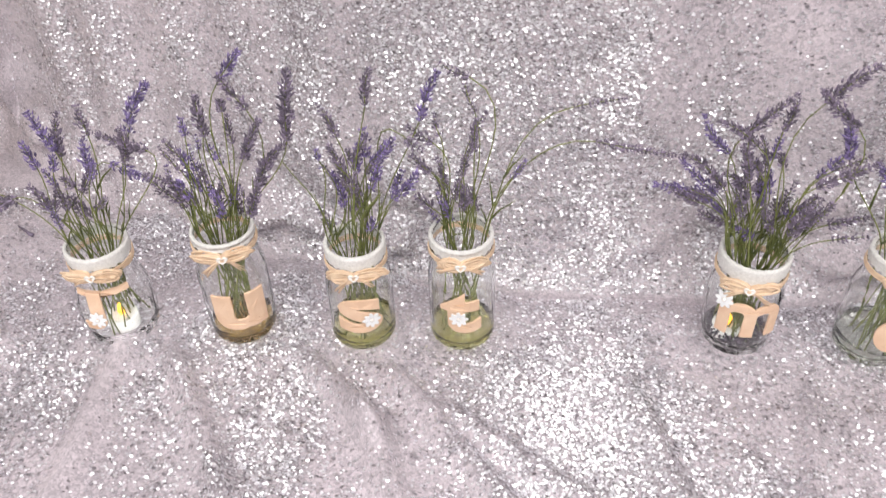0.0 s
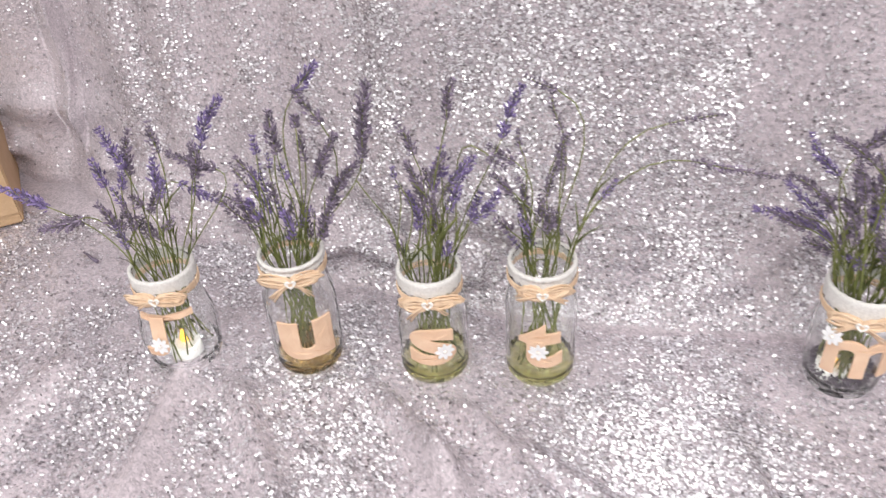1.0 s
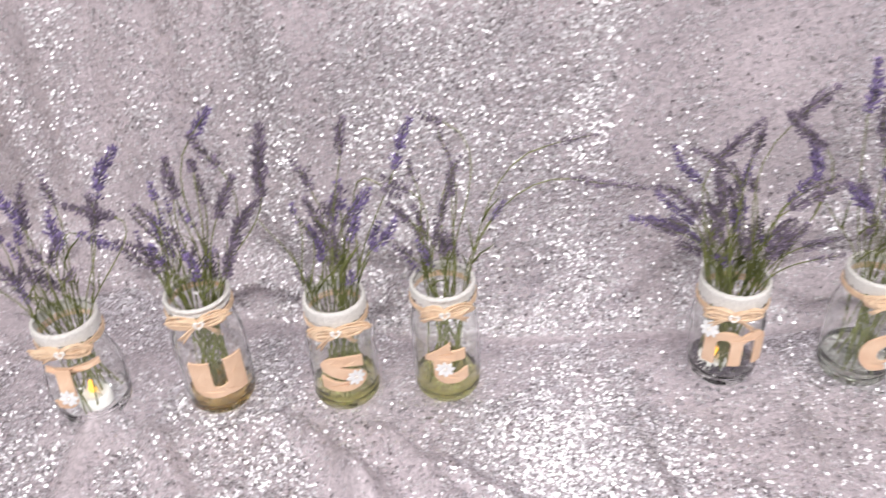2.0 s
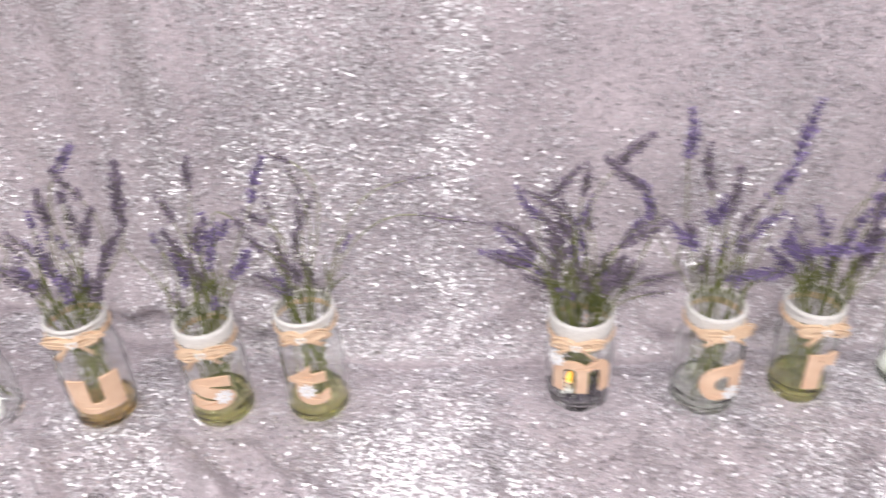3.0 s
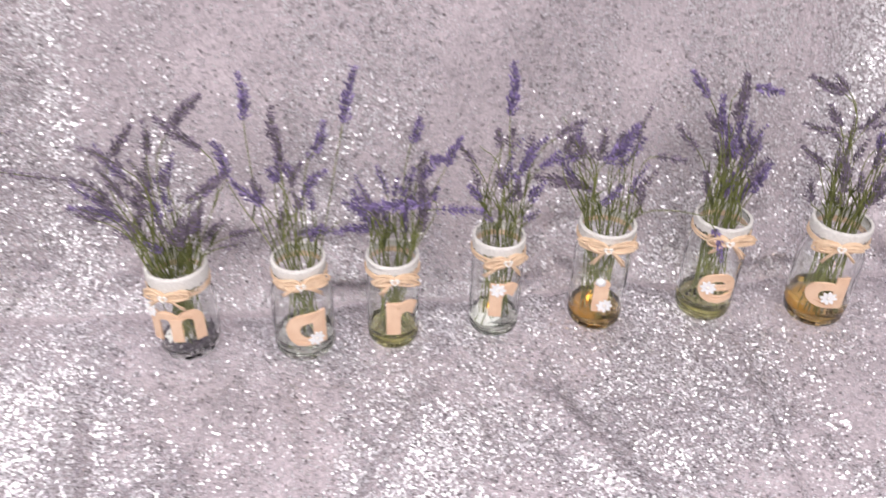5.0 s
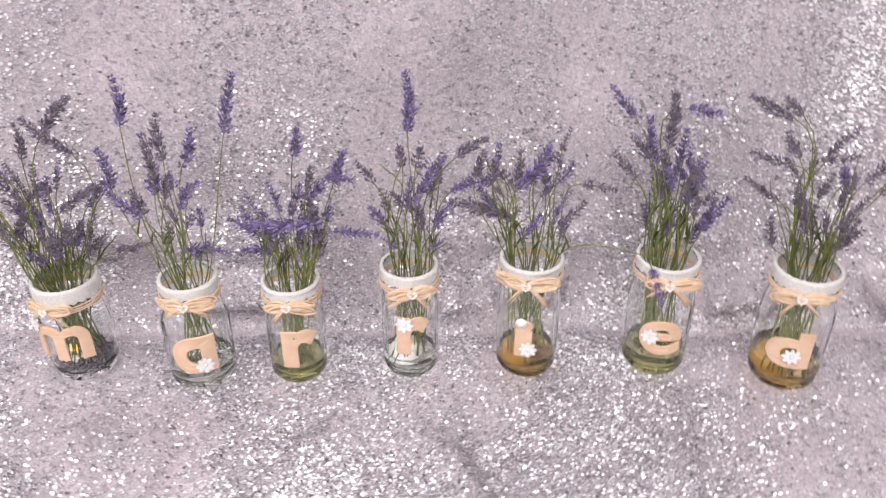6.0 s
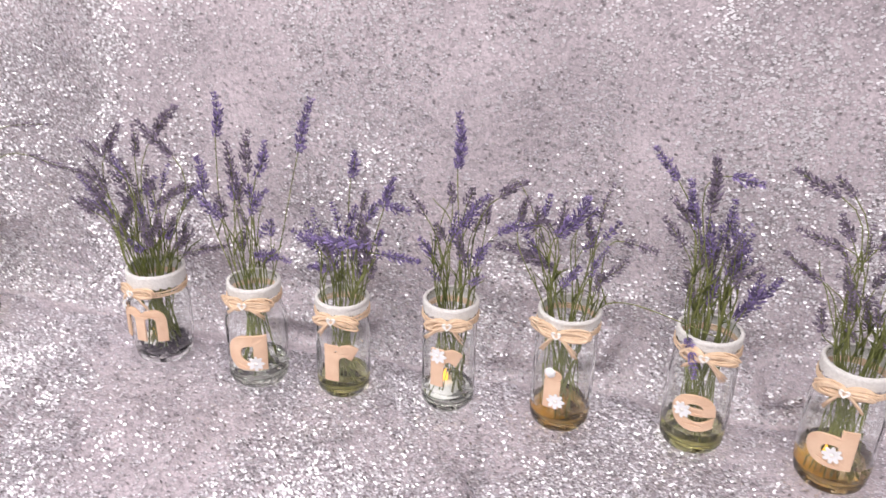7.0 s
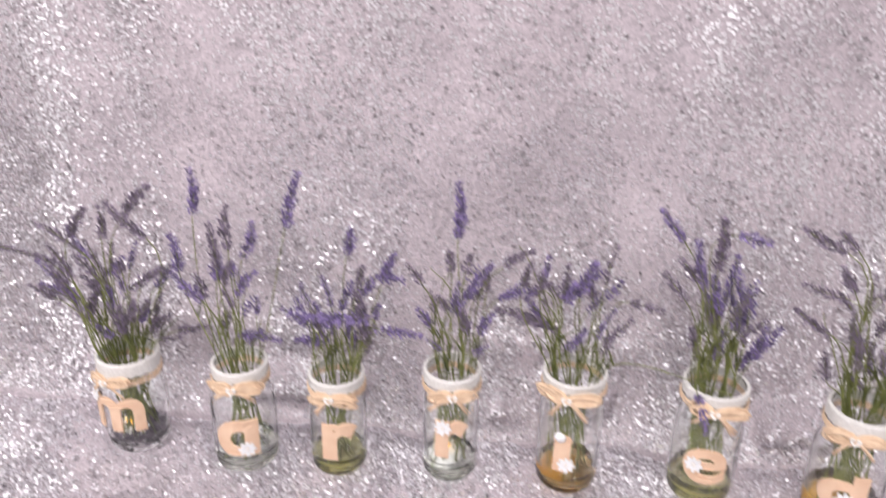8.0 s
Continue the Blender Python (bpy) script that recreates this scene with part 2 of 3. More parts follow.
def drape_foot(x):
    wander = 0.014 * fbm(x, 0, 6, 9.9) + 0.007 * fbm(x, 0, 21, 3.3)
    return 0.765 + wander + (0.30 * min(0.95, 0.2 - x) ** 2 if x < 0.2 else 0.085 * (x - 0.2))


def drape_y(x, z):
    h = z - TABLE
    y = drape_foot(x) + 0.06 * (1 - math.exp(-max(h, 0) / 0.06)) + 0.05 * h
    fold = 0.010 * math.sin(x * 17 + 1.5 * fbm(x, z * 0.3, 2, 1.7)) * min(1, h / 0.1)
    fold -= 0.042 * math.exp(-((h - 0.050) / 0.022) ** 2) * smooth01(-0.15, 0.3, fbm(x, 0, 9, 12.3) + 0.4 * fbm(x, z, 18, 3.3))
    fold -= 0.016 * math.exp(-((h - 0.11) / 0.03) ** 2) * smooth01(-0.1, 0.4, fbm(x, z * 0.5, 8, 22.3))
    left = 1 / (1 + math.exp((x + 0.30) / 0.06))
    fold += left * 0.006 * math.sin(x * 58 + 2 * h)
    edge = -0.700 - 0.02 * h - x
    if edge > 0:
        fold -= 0.040 * math.exp(-edge / 0.09) * smooth01(0, 0.004, edge) * smooth01(0.02, 0.12, h)
    return y + fold + 0.006 * fbm(x, z, 7, 5.5)


def sheet(name, xs, ss, place, mat, parent=None):
    """A cloth sheet over a grid, with a little thickness from a second layer of faces."""
    verts = [place(x, s) for s in ss for x in xs]
    n = len(xs)
    faces = [(j * n + i, j * n + i + 1, (j + 1) * n + i + 1, (j + 1) * n + i) for j in range(len(ss) - 1) for i in range(n - 1)]
    me = bpy.data.meshes.new(name)
    me.from_pydata(verts, [], faces)
    me.materials.append(mat)
    for p in me.polygons:
        p.use_smooth = True
    ob = new(name, me)
    mod = ob.modifiers.new("thickness", "SOLIDIFY")
    mod.thickness, mod.offset = 0.001, -1
    if parent:
        ob.parent = parent
    return ob


def table_place(x, s):
    """s runs back from the floor up the front, then over the table top."""
    if s < 0:
        return (x, 0.13 - 0.02 * math.sin(x * 14) * min(1, -s / 0.3), TABLE + max(s, -0.74))
    return (x, 0.13 + s, table_z(x, 0.13 + s))


XS = sorted([-1.6 + 0.011 * k for k in range(355)] + [-0.7805 + 0.0025 * k for k in range(40)])
cloth = tagged(sheet("tablecloth", XS, [-0.73, -0.55, -0.35, -0.15, -0.05, -0.012] + [0.011 * k for k in range(118)], table_place, M_CLOTH),
               "silver grey sequin tablecloth with soft creases", "tablecloth")
drape = tagged(sheet("backdrop_curtain", XS, [TABLE - 0.015 + 0.005 * k for k in range(31)] + [TABLE + 0.14 + 0.012 * k for k in range(118)], lambda x, z: (x, drape_y(x, z), z), M_CLOTH),
               "silver grey sequin fabric backdrop hanging behind the jars", "curtain")


def folding_table():
    """The table under the cloth."""
    t = new("table")
    bm = bmesh.new()
    box(bm, -1.55, 2.25, 0.16, 1.40, 0.655, 0.680)
    part("tabletop", bm, M_PAINT, t, smooth=False)
    for x in (-1.4, 2.1):
        for y in (0.25, 1.3):
            bm = bmesh.new()
            box(bm, x - 0.02, x + 0.02, y - 0.02, y + 0.02, 0.0, 0.655)
            part("leg", bm, M_PAINT, t, smooth=False)
    return tagged(t, "white table hidden under the sequin cloth", "table")


folding_table()


def sequins(parent, count, xr, sr, place, keep, size, tilt, sag, seed, label):
    """Loose-sewn foil discs: each a small disc of five sides, tilted its own way, above the cloth."""
    rnd = np.random.default_rng(seed)
    verts, faces = [], []
    e = 0.004
    for x, s, a, b, rr, sp in np.stack((rnd.uniform(*xr, count), rnd.uniform(*sr, count), rnd.normal(0, 1, count), rnd.normal(0, 1, count), rnd.uniform(0.45, 1.2, count), rnd.uniform(0, 1, count)), 1).tolist():
        if sp > keep(x, s):
            continue
        a, b = a * tilt(x, s), b * tilt(x, s) - sag(x, s)
        p, px, ps = Vector(place(x, s)), Vector(place(x + e, s)), Vector(place(x, s + e))
        u = (px - p).normalized()
        v = (ps - p).normalized()
        w = u.cross(v).normalized()
        uu = (u + w * a).normalized()
        vv = (w + v * b - u * a).normalized().cross(uu)
        c = p + w * (0.0012 + size * 0.45 * (abs(a) + abs(b)))
        k = len(verts)
        for j in range(5):
            g = 1.2566 * j + a * 9
            verts.append(c + size * rr * (1.15 * math.cos(g) * uu + 0.85 * math.sin(g) * vv))
        faces.append((k, k + 1, k + 2, k + 3, k + 4))
    me = bpy.data.meshes.new("sequin_layer")
    me.from_pydata(verts, [], faces)
    me.materials.append(M_SEQUIN)
    ob = new("sequin_layer", me)
    ob.parent = parent
    return tagged(ob, label, kind="stuff")


def table_keep(x, s):
    y = 0.13 + s
    k = 0.25 + 0.75 * smooth01(-0.35, 0.25, fbm(x, y, 7, 2.2) + 0.5 * fbm(x, y, 22, 4.0))
    k *= 1 - 0.97 * crease(x, y, -0.362, 0.625, -0.338, 0.36, 0.022)
    k *= 1 - 0.55 * smooth01(1.12, 1.15, x + 0.15 * (0.73 - y)) * smooth01(1.6, 1.3, x) * smooth01(0.50, 0.56, y)
    k *= 1 - 0.7 * crease(x, y, -0.52, 0.60, -0.60, 0.40, 0.03)
    k *= 1 - 0.45 * smooth01(-0.42, -0.55, x)
    k += 0.7 * math.exp(-((x - 0.2) / 0.10) ** 2 - ((y - 0.55) / 0.09) ** 2) + 0.35 * math.exp(-((x - 0.85) / 0.2) ** 2 - ((y - 0.6) / 0.07) ** 2)
    return k


def drape_keep(x, z):
    streak = fbm(x, z * 0.12, 13, 6.6) + 0.45 * fbm(x, z * 0.5, 40, 9.1)
    k = 0.30 + 0.70 * smooth01(-0.32, 0.32, streak + 0.5 * fbm(x, z, 6, 1.1))
    k *= 1 - 0.40 * smooth01(-0.30, -0.45, x)
    k *= 1 - 0.6 * smooth01(-0.68, -0.72, x)
    k *= 1 - 0.3 * smooth01(1.0, 1.2, z)
    k *= 1 - 0.4 * smooth01(0.25, 0.42, x) * smooth01(0.86, 1.0, z) * smooth01(1.2, 1.08, x)
    return k


def table_lean(x, s):
    """How far the sequins lie over towards the front; brushed the other way in places."""
    y = 0.13 + s
    lean = 0.30 * (fbm(x, y, 6, 14.4) + 0.5 * fbm(x, y, 19, 7.7))
    lean += 0.13 * math.exp(-((x - 0.19) / 0.11) ** 2 - ((y - 0.55) / 0.10) ** 2)
    return lean - 0.24 * smooth01(-0.36, -0.50, x) * smooth01(0.64, 0.5, y)


def drape_lean(x, z):
    """How far the sequins hang over, faces to the ground."""
    # patches at the foot turn down further, standing in for shadow in deep folds
    shade_pocket = smooth01(-0.25, 0.25, fbm(x, z, 8, 40.2) + 0.5 * fbm(x, z, 22, 6.1))
    lean = 0.15 * smooth01(0.775, 0.84, z) * (1 - smooth01(0.86, 1.02, z)) + 0.35 * shade_pocket * (1 - smooth01(0.785, 0.85, z))
    lean -= 0.12 * smooth01(-0.32, -0.46, x) + 0.10 * smooth01(1.08, 1.22, x)
    lean += 0.12 * smooth01(0.24, 0.38, x) * smooth01(1.12, 1.0, x) * smooth01(0.86, 0.95, z) * smooth01(1.2, 1.1, z)
    return lean + 0.36 * (fbm(x, z * 0.35, 9, 31.0) + 0.6 * fbm(x, z, 17, 2.9)) * (1 - 0.6 * smooth01(1.0, 1.15, z))


sequins(cloth, 300000, (-0.85, 1.75), (0.24, 0.80), table_place, table_keep, 0.0019, lambda x, s: 0.34, table_lean, 11, "tiny round silver sequins")
sequins(drape, 300000, (-0.9, 1.95), (TABLE + 0.002, 1.42), lambda x, z: (x, drape_y(x, z), z), drape_keep, 0.00195, lambda x, z: 0.36 - 0.25 * smooth01(0.95, 1.18, z) - 0.10 * smooth01(0.3, 0.5, x) * smooth01(0.9, 1.0, z), drape_lean, 12, "tiny round silver sequins")

# ---- the jars ----
# letter: x, y, height, neck radius, belly radius, foot radius, letter turn in degrees, letter width and height, letter centre height, heart turn, water, water height, heart height
JARS = [
    ("J", -0.372, 0.663, 0.133, 0.0345, 0.0440, 0.0420, 15, 0.060, 0.052, 0.064, 10, "", 0, 0.113),
    ("u", -0.223, 0.676, 0.154, 0.0345, 0.0400, 0.0385, 24, 0.060, 0.052, 0.060, 16, "amber", 0.022, 0.140),
    ("s", -0.075, 0.681, 0.142, 0.0330, 0.0385, 0.0385, 11, 0.050, 0.050, 0.062, 8, "olive", 0.029, 0.121),
    ("t", 0.043, 0.691, 0.153, 0.0345, 0.0385, 0.0380, 4, 0.046, 0.060, 0.068, 5, "olive", 0.026, 0.137),
    ("m", 0.362, 0.713, 0.133, 0.0365, 0.0405, 0.0380, 0, 0.068, 0.047, 0.065, -12, "", 0, 0.110),
    ("a", 0.512, 0.711, 0.143, 0.0325, 0.0395, 0.0390, 12, 0.050, 0.050, 0.059, 9, "clear", 0.030, 0.125),
    ("r", 0.627, 0.728, 0.135, 0.0325, 0.0345, 0.0340, 22, 0.042, 0.052, 0.058, 5, "olive", 0.028, 0.119),
    ("r", 0.763, 0.749, 0.149, 0.0330, 0.0340, 0.0335, 13, 0.038, 0.053, 0.070, 12, "clear", 0.028, 0.131),
    ("i", 0.905, 0.764, 0.157, 0.0360, 0.0375, 0.0365, -8, 0.021, 0.052, 0.066, -8, "amber", 0.030, 0.141),
    ("e", 1.064, 0.782, 0.155, 0.0360, 0.0390, 0.0375, -4, 0.049, 0.048, 0.064, -4, "olive", 0.032, 0.138),
    ("d", 1.219, 0.769, 0.156, 0.0370, 0.0420, 0.0400, -20, 0.050, 0.050, 0.067, -20, "amber", 0.040, 0.136),
]
# daisies: jar number, turn in degrees, height
DAISIES = [(0, 2, 0.055), (2, 28, 0.057), (3, 1, 0.062), (4, -42, 0.088), (5, 27, 0.045), (7, -3, 0.088), (8, 1, 0.052), (9, -21, 0.066), (10, -14, 0.060)]


def jar_radius(j, z):
    """The outer radius of a jar at a height: foot, belly, shoulder, neck."""
    h, rn, rb, rf = j[3:7]
    if z < 0.012:
        return rf - 0.006 + 0.006 * math.sin(min(1, z / 0.012) * math.pi / 2)
    if z < 0.035:
        return rf + (rb - rf) * smooth01(0.012, 0.035, z)
    return rb + (rn - rb) * smooth01(0.05 if rb - rn > 0.007 else 0.62 * h, h - 0.028, z)


def wrap(bm, j, turn, base_z, out):
    """Bends a flat piece, drawn in x and z with its back at y = 0, onto the jar's side."""
    for v in bm.verts:
        z = base_z + v.co.z
        r = jar_radius(j, z) + out - v.co.y
        a = radians(-90 + turn) + v.co.x / (jar_radius(j, z) + out)
        v.co = Vector((r * math.cos(a), r * math.sin(a), z))


BOLD = {"J": 0.035, "u": 0.03, "m": 0.012, "r": 0.035, "i": 0.04, "t": 0.03, "s": 0.02, "a": 0.025, "d": 0.025, "e": 0.012}


def letter_mesh(char, w, h):
    """A thick cut-out letter from the built-in font, scaled to w x h and standing in x and z."""
    cu = bpy.data.curves.new("letter", "FONT")
    cu.body, cu.size, cu.extrude, cu.offset, cu.bevel_depth, cu.resolution_u = "q" if char == "a" else char, 1.0, 0.03, BOLD.get(char, 0.008), 0.012, 6
    ob = bpy.data.objects.new("letter", cu)
    me = bpy.data.meshes.new_from_object(ob)
    bm = bmesh.new()
    bm.from_mesh(me)
    bpy.data.objects.remove(ob)
    bpy.data.meshes.remove(me)
    # a has one round bowl and no tail, d a short stem
    for v in bm.verts:
        v.co.y = max(v.co.y, -0.02) if char == "a" else min(v.co.y, 0.62) if char == "d" else v.co.y
    if char == "J":
        box(bm, -0.12, 0.60, 0.62, 0.76, -0.03, 0.03)
    bmesh.ops.subdivide_edges(bm, edges=[e for e in bm.edges if e.calc_length() > 0.12], cuts=3)
    xs, ys = [v.co.x for v in bm.verts], [v.co.y for v in bm.verts]
    cx, cy, sx, sy = (min(xs) + max(xs)) / 2, (min(ys) + max(ys)) / 2, w / (max(xs) - min(xs)), h / (max(ys) - min(ys))
    for v in bm.verts:
        v.co = Vector(((v.co.x - cx) * sx, -(v.co.z + 0.042) * 0.036, (v.co.y - cy) * sy))
    bmesh.ops.recalc_face_normals(bm, faces=bm.faces)
    return bm


def daisy_mesh(r=0.0105, petals=8):
    bm = bmesh.new()
    for k in range(petals):
        a = 2 * math.pi * k / petals + random.uniform(-0.08, 0.08)
        ring = []
        for d, wd, up in ((0.2, 0.10, 0.0012), (0.6, 0.24, 0.0018), (0.88, 0.17, 0.0022), (1.02, 0.04, 0.0020)):
            for sgn in (-1, 1):
                x, z = d * r, sgn * wd * r
                ring.append((x * math.cos(a) - z * math.sin(a), -up, x * math.sin(a) + z * math.cos(a)))
        top = [bm.verts.new(p) for p in ring]
        low = [bm.verts.new((p[0], p[1] + 0.0012, p[2])) for p in ring]
        for i in range(0, 6, 2):
            bm.faces.new((top[i], top[i + 1], top[i + 3], top[i + 2]))
            bm.faces.new((top[i], top[i + 2], low[i + 2], low[i]))
            bm.faces.new((top[i + 1], low[i + 1], low[i + 3], top[i + 3]))
        bm.faces.new((top[6], top[7], low[7], low[6]))
    return bm


def daisy_eye(r=0.0028):
    bm = bmesh.new()
    bmesh.ops.create_icosphere(bm, subdivisions=1, radius=r)
    for v in bm.verts:
        v.co = Vector((v.co.x, v.co.y * 0.5 - 0.0022, v.co.z))
    return bm


def heart_mesh(size=0.0055):
    """A rounded heart: a thick ring with a domed middle."""
    bm = bmesh.new()
    pts = []
    for k in range(24):
        a = 2 * math.pi * k / 24
        pts.append((16 * math.sin(a) ** 3 / 16 * size, (13 * math.cos(a) - 5 * math.cos(2 * a) - 2 * math.cos(3 * a) - math.cos(4 * a)) / 16 * size))
    rings = []
    for f, y in ((1.0, 0.0), (1.12, -0.0012), (1.0, -0.0026), (0.78, -0.0024), (0.66, -0.0014)):
        rings.append([bm.verts.new((x * f, y, z * f)) for x, z in pts])
    for a, b in zip(rings, rings[1:]):
        for k in range(24):
            bm.faces.new((a[k], a[(k + 1) % 24], b[(k + 1) % 24], b[k]))
    bm.faces.new(rings[-1])
    bm.faces.new(rings[0][::-1])
    bmesh.ops.recalc_face_normals(bm, faces=bm.faces)
    return bm


def make_jar(k, j):
    char, x, y, h, rn, rb, rf, turn, lw, lh, lz, hturn, water, wh, hz = j
    rnd = random.Random(40 + k)
    jar = new("glass_jar")
    jar.location = (x, y, TABLE)
    zs = [0.016 + (h - 0.024) * q / 13 for q in range(14)]
    outer = [(0.0, 0.003), (rf - 0.014, 0.002), (rf - 0.006, 0.0)] + [(jar_radius(j, z), z) for z in [0.004, 0.008, 0.012] + zs]
    outer += [(rn, h - 0.004), (rn - 0.0003, h - 0.0008), (rn - 0.0012, h), (rn - 0.0022, h - 0.0007), (rn - 0.0028, h - 0.004)]
    inner = [(jar_radius(j, z) - 0.0028, z) for z in zs[::-1]] + [(rf - 0.010, 0.009), (0.0, 0.0085)]
    bm = bmesh.new()
    lathe(bm, outer + inner, 48)
    bmesh.ops.recalc_face_normals(bm, faces=bm.faces)
    part("jar_body", bm, M_GLASS, jar).visible_shadow = False
    if water:
        bm = bmesh.new()
        lathe(bm, [(0.0, 0.0081), (rf - 0.0098, 0.0086)] + [(jar_radius(j, z) - 0.0024, z) for z in (0.012, 0.014, 0.016, 0.5 * (0.016 + wh), wh - 0.001)] + [(jar_radius(j, wh) - 0.0032, wh), (0.0, wh)], 40)
        bmesh.ops.recalc_face_normals(bm, faces=bm.faces)
        part("water", bm, WATERS[water], jar, {"amber": "water, murky amber at the bottom", "olive": "water, murky green at the bottom", "clear": "clear water"}[water]).visible_shadow = False
    # lace band under the rim
    bm = bmesh.new()
    n = 72
    top, low = h - 0.0009, hz + 0.0040
    rows = []
    for out, z, amp in ((0.0008, low, 1), (0.0014, low + 0.003, 0.4), (0.0011, (top * 0.35 + low * 0.65), 0), (0.0015, (top + low) / 2, 0), (0.0011, (top * 0.7 + low * 0.3), 0), (0.0014, top - 0.003, 0.4), (0.0010, top + 0.0008, 0.15), (-0.0012, top + 0.0014, 0.1), (-0.0030, top + 0.0008, 0.1), (-0.0031, top - 0.0004, 0.3)):
        ring = []
        for i in range(n):
            a = 2 * math.pi * i / n
            r = jar_radius(j, z) + out + 0.0005 * math.sin(i * 2.1 + z * 900) * (amp < 1)
            ring.append(bm.verts.new((r * math.cos(a), r * math.sin(a), z + 0.0015 * amp * math.sin(a * 22) + 0.0009 * math.sin(a * 3 + k) * amp)))
        rows.append(ring)
    for a, b in zip(rows, rows[1:]):
        for i in range(n):
            bm.faces.new((a[i], a[(i + 1) % n], b[(i + 1) % n], b[i]))
    part("lace_band", bm, M_LACE, jar, "white lace ribbon round the neck")
    # raffia wound round the neck
    zt = hz + 0.003
    for s in range(4):
        bm = bmesh.new()
        z0, rr = zt - 0.0012 - 0.0019 * s + rnd.uniform(-0.0006, 0.0006), rnd.uniform(0.0002, 0.0007)
        pts = [((jar_radius(j, zt) + 0.0012 + rr) * math.cos(a), (jar_radius(j, zt) + 0.0012 + rr) * math.sin(a), z0 + 0.0007 * math.sin(a + s * 2)) for a in [2 * math.pi * i / 32 for i in range(33)]]
        tube(bm, pts, 0.0015, 0.0015, 5, 0.6)
        part("raffia_wrap", bm, M_TWINE, jar, "tan raffia wound below the lace")
    # bow: loops and tails on the front
    ha = radians(-90 + hturn)
    rad, tang = Vector((math.cos(ha), math.sin(ha), 0)), Vector((-math.sin(ha), math.cos(ha), 0))
    rk = jar_radius(j, hz)
    knot = rad * (rk + 0.003) + Vector((0, 0, hz))
    for sgn in (-1, 1):
        length, droop = rnd.uniform(0.027, 0.037), rnd.uniform(-0.008, 0.003)
        for s in range(12):
            bm = bmesh.new()
            pts = []
            ln, wd, lift = length * rnd.uniform(0.65, 1.05), rnd.uniform(0.0008, 0.0075), rnd.uniform(-0.004, 0.004)
            for i in range(15):
                a = math.pi * 2 * i / 14
                d = ln * (1 - math.cos(a)) / 2
                c = rad * (rk + 0.0026 + 0.0005 * s - 0.35 * d + rnd.uniform(-0.0003, 0.0003)) + tang * sgn * d
                pts.append(c + Vector((0, 0, hz + math.sin(a) * wd + (droop + lift) * d / length)))
            tube(bm, pts, 0.0021, 0.0021, 5, 0.45)
            part("bow_loop", bm, M_TWINE, jar)
        ln, fall = rnd.uniform(0.020, 0.034), rnd.uniform(0.006, 0.026)
        for s in range(4):
            bm = bmesh.new()
            pts = []
            l2, f2 = ln * rnd.uniform(0.75, 1.05), fall + rnd.uniform(-0.004, 0.004)
            for f in (0, 0.2, 0.4, 0.6, 0.8, 1.0):
                turn_ = sgn * l2 * f / (rk + 0.008)
                pts.append((rad * math.cos(turn_) + tang * math.sin(turn_)) * (rk + 0.004 + 0.0008 * s + 0.002 * f) + Vector((0, 0, hz - f2 * f ** 1.3)))
            tube(bm, pts, 0.0020, 0.0012, 5, 0.45)
            part("bow_tail", bm, M_TWINE, jar)
    bm = heart_mesh()
    wrap(bm, j, hturn, hz, 0.0070)
    part("heart_charm", bm, M_PEARL, jar, "small pearly white heart charm")
    bm = letter_mesh(char, lw, lh)
    wrap(bm, j, turn, lz, 0.0003)
    part("letter", bm, M_WOOD, jar, "pale plywood letter " + char, smooth=False)
    for n_, dturn, dz in DAISIES:
        if n_ == k:
            d = new("daisy")
            d.parent = jar
            for nm, bm, mt in (("petals", daisy_mesh(), M_WHITE), ("flower_eye", daisy_eye(), M_PEARL)):
                wrap(bm, j, dturn, dz, 0.0038)
                part(nm, bm, mt, d, smooth=False)
    if char == "i":
        bm = daisy_eye(0.0075)
        wrap(bm, j, turn - 4, lz + 0.024, 0.003)
        part("dot", bm, M_WHITE, jar, "round white dot on the letter")
    tagged(jar, f"clear glass jar with lace neck, raffia bow and wooden letter {char}", "jar", group="jars in a row")
    return jar


for k, j in enumerate(JARS):
    make_jar(k, j)


def tealight(x, y, lift, cup=M_WAX):
    t = new("tealight")
    t.location = (x, y, TABLE + lift)
    bm = bmesh.new()
    lathe(bm, [(0.0, 0.0), (0.0180, 0.0), (0.0187, 0.002), (0.0185, 0.015), (0.0175, 0.0165), (0.010, 0.0155), (0.0, 0.0150)], 32)
    part("candle_cup", bm, cup, t, "white plastic candle body" if cup == M_WAX else "amber plastic candle body")
    bm = bmesh.new()
    lathe(bm, [(0.0, 0.015), (0.0035, 0.0165), (0.0045, 0.021), (0.0030, 0.027), (0.0012, 0.032), (0.0, 0.034)], 14)
    part("flame", bm, M_FLAME, t, "glowing amber flame tip")
    return tagged(t, "white LED tealight with amber flame inside a jar" if cup == M_WAX else "amber LED tealight with glowing flame inside a jar", "candle", group="tealights")


for k, ox, oy in ((0, 0.004, -0.006), (4, -0.010, -0.004), (7, -0.006, 0.006)):
    tealight(JARS[k][1] + ox, JARS[k][2] + oy, 0.010)
for k, ox, oy in ((8, -0.008, 0.003), (10, -0.010, 0.004)):
    tealight(JARS[k][1] + ox, JARS[k][2] + oy, 0.010, M_AMBER)

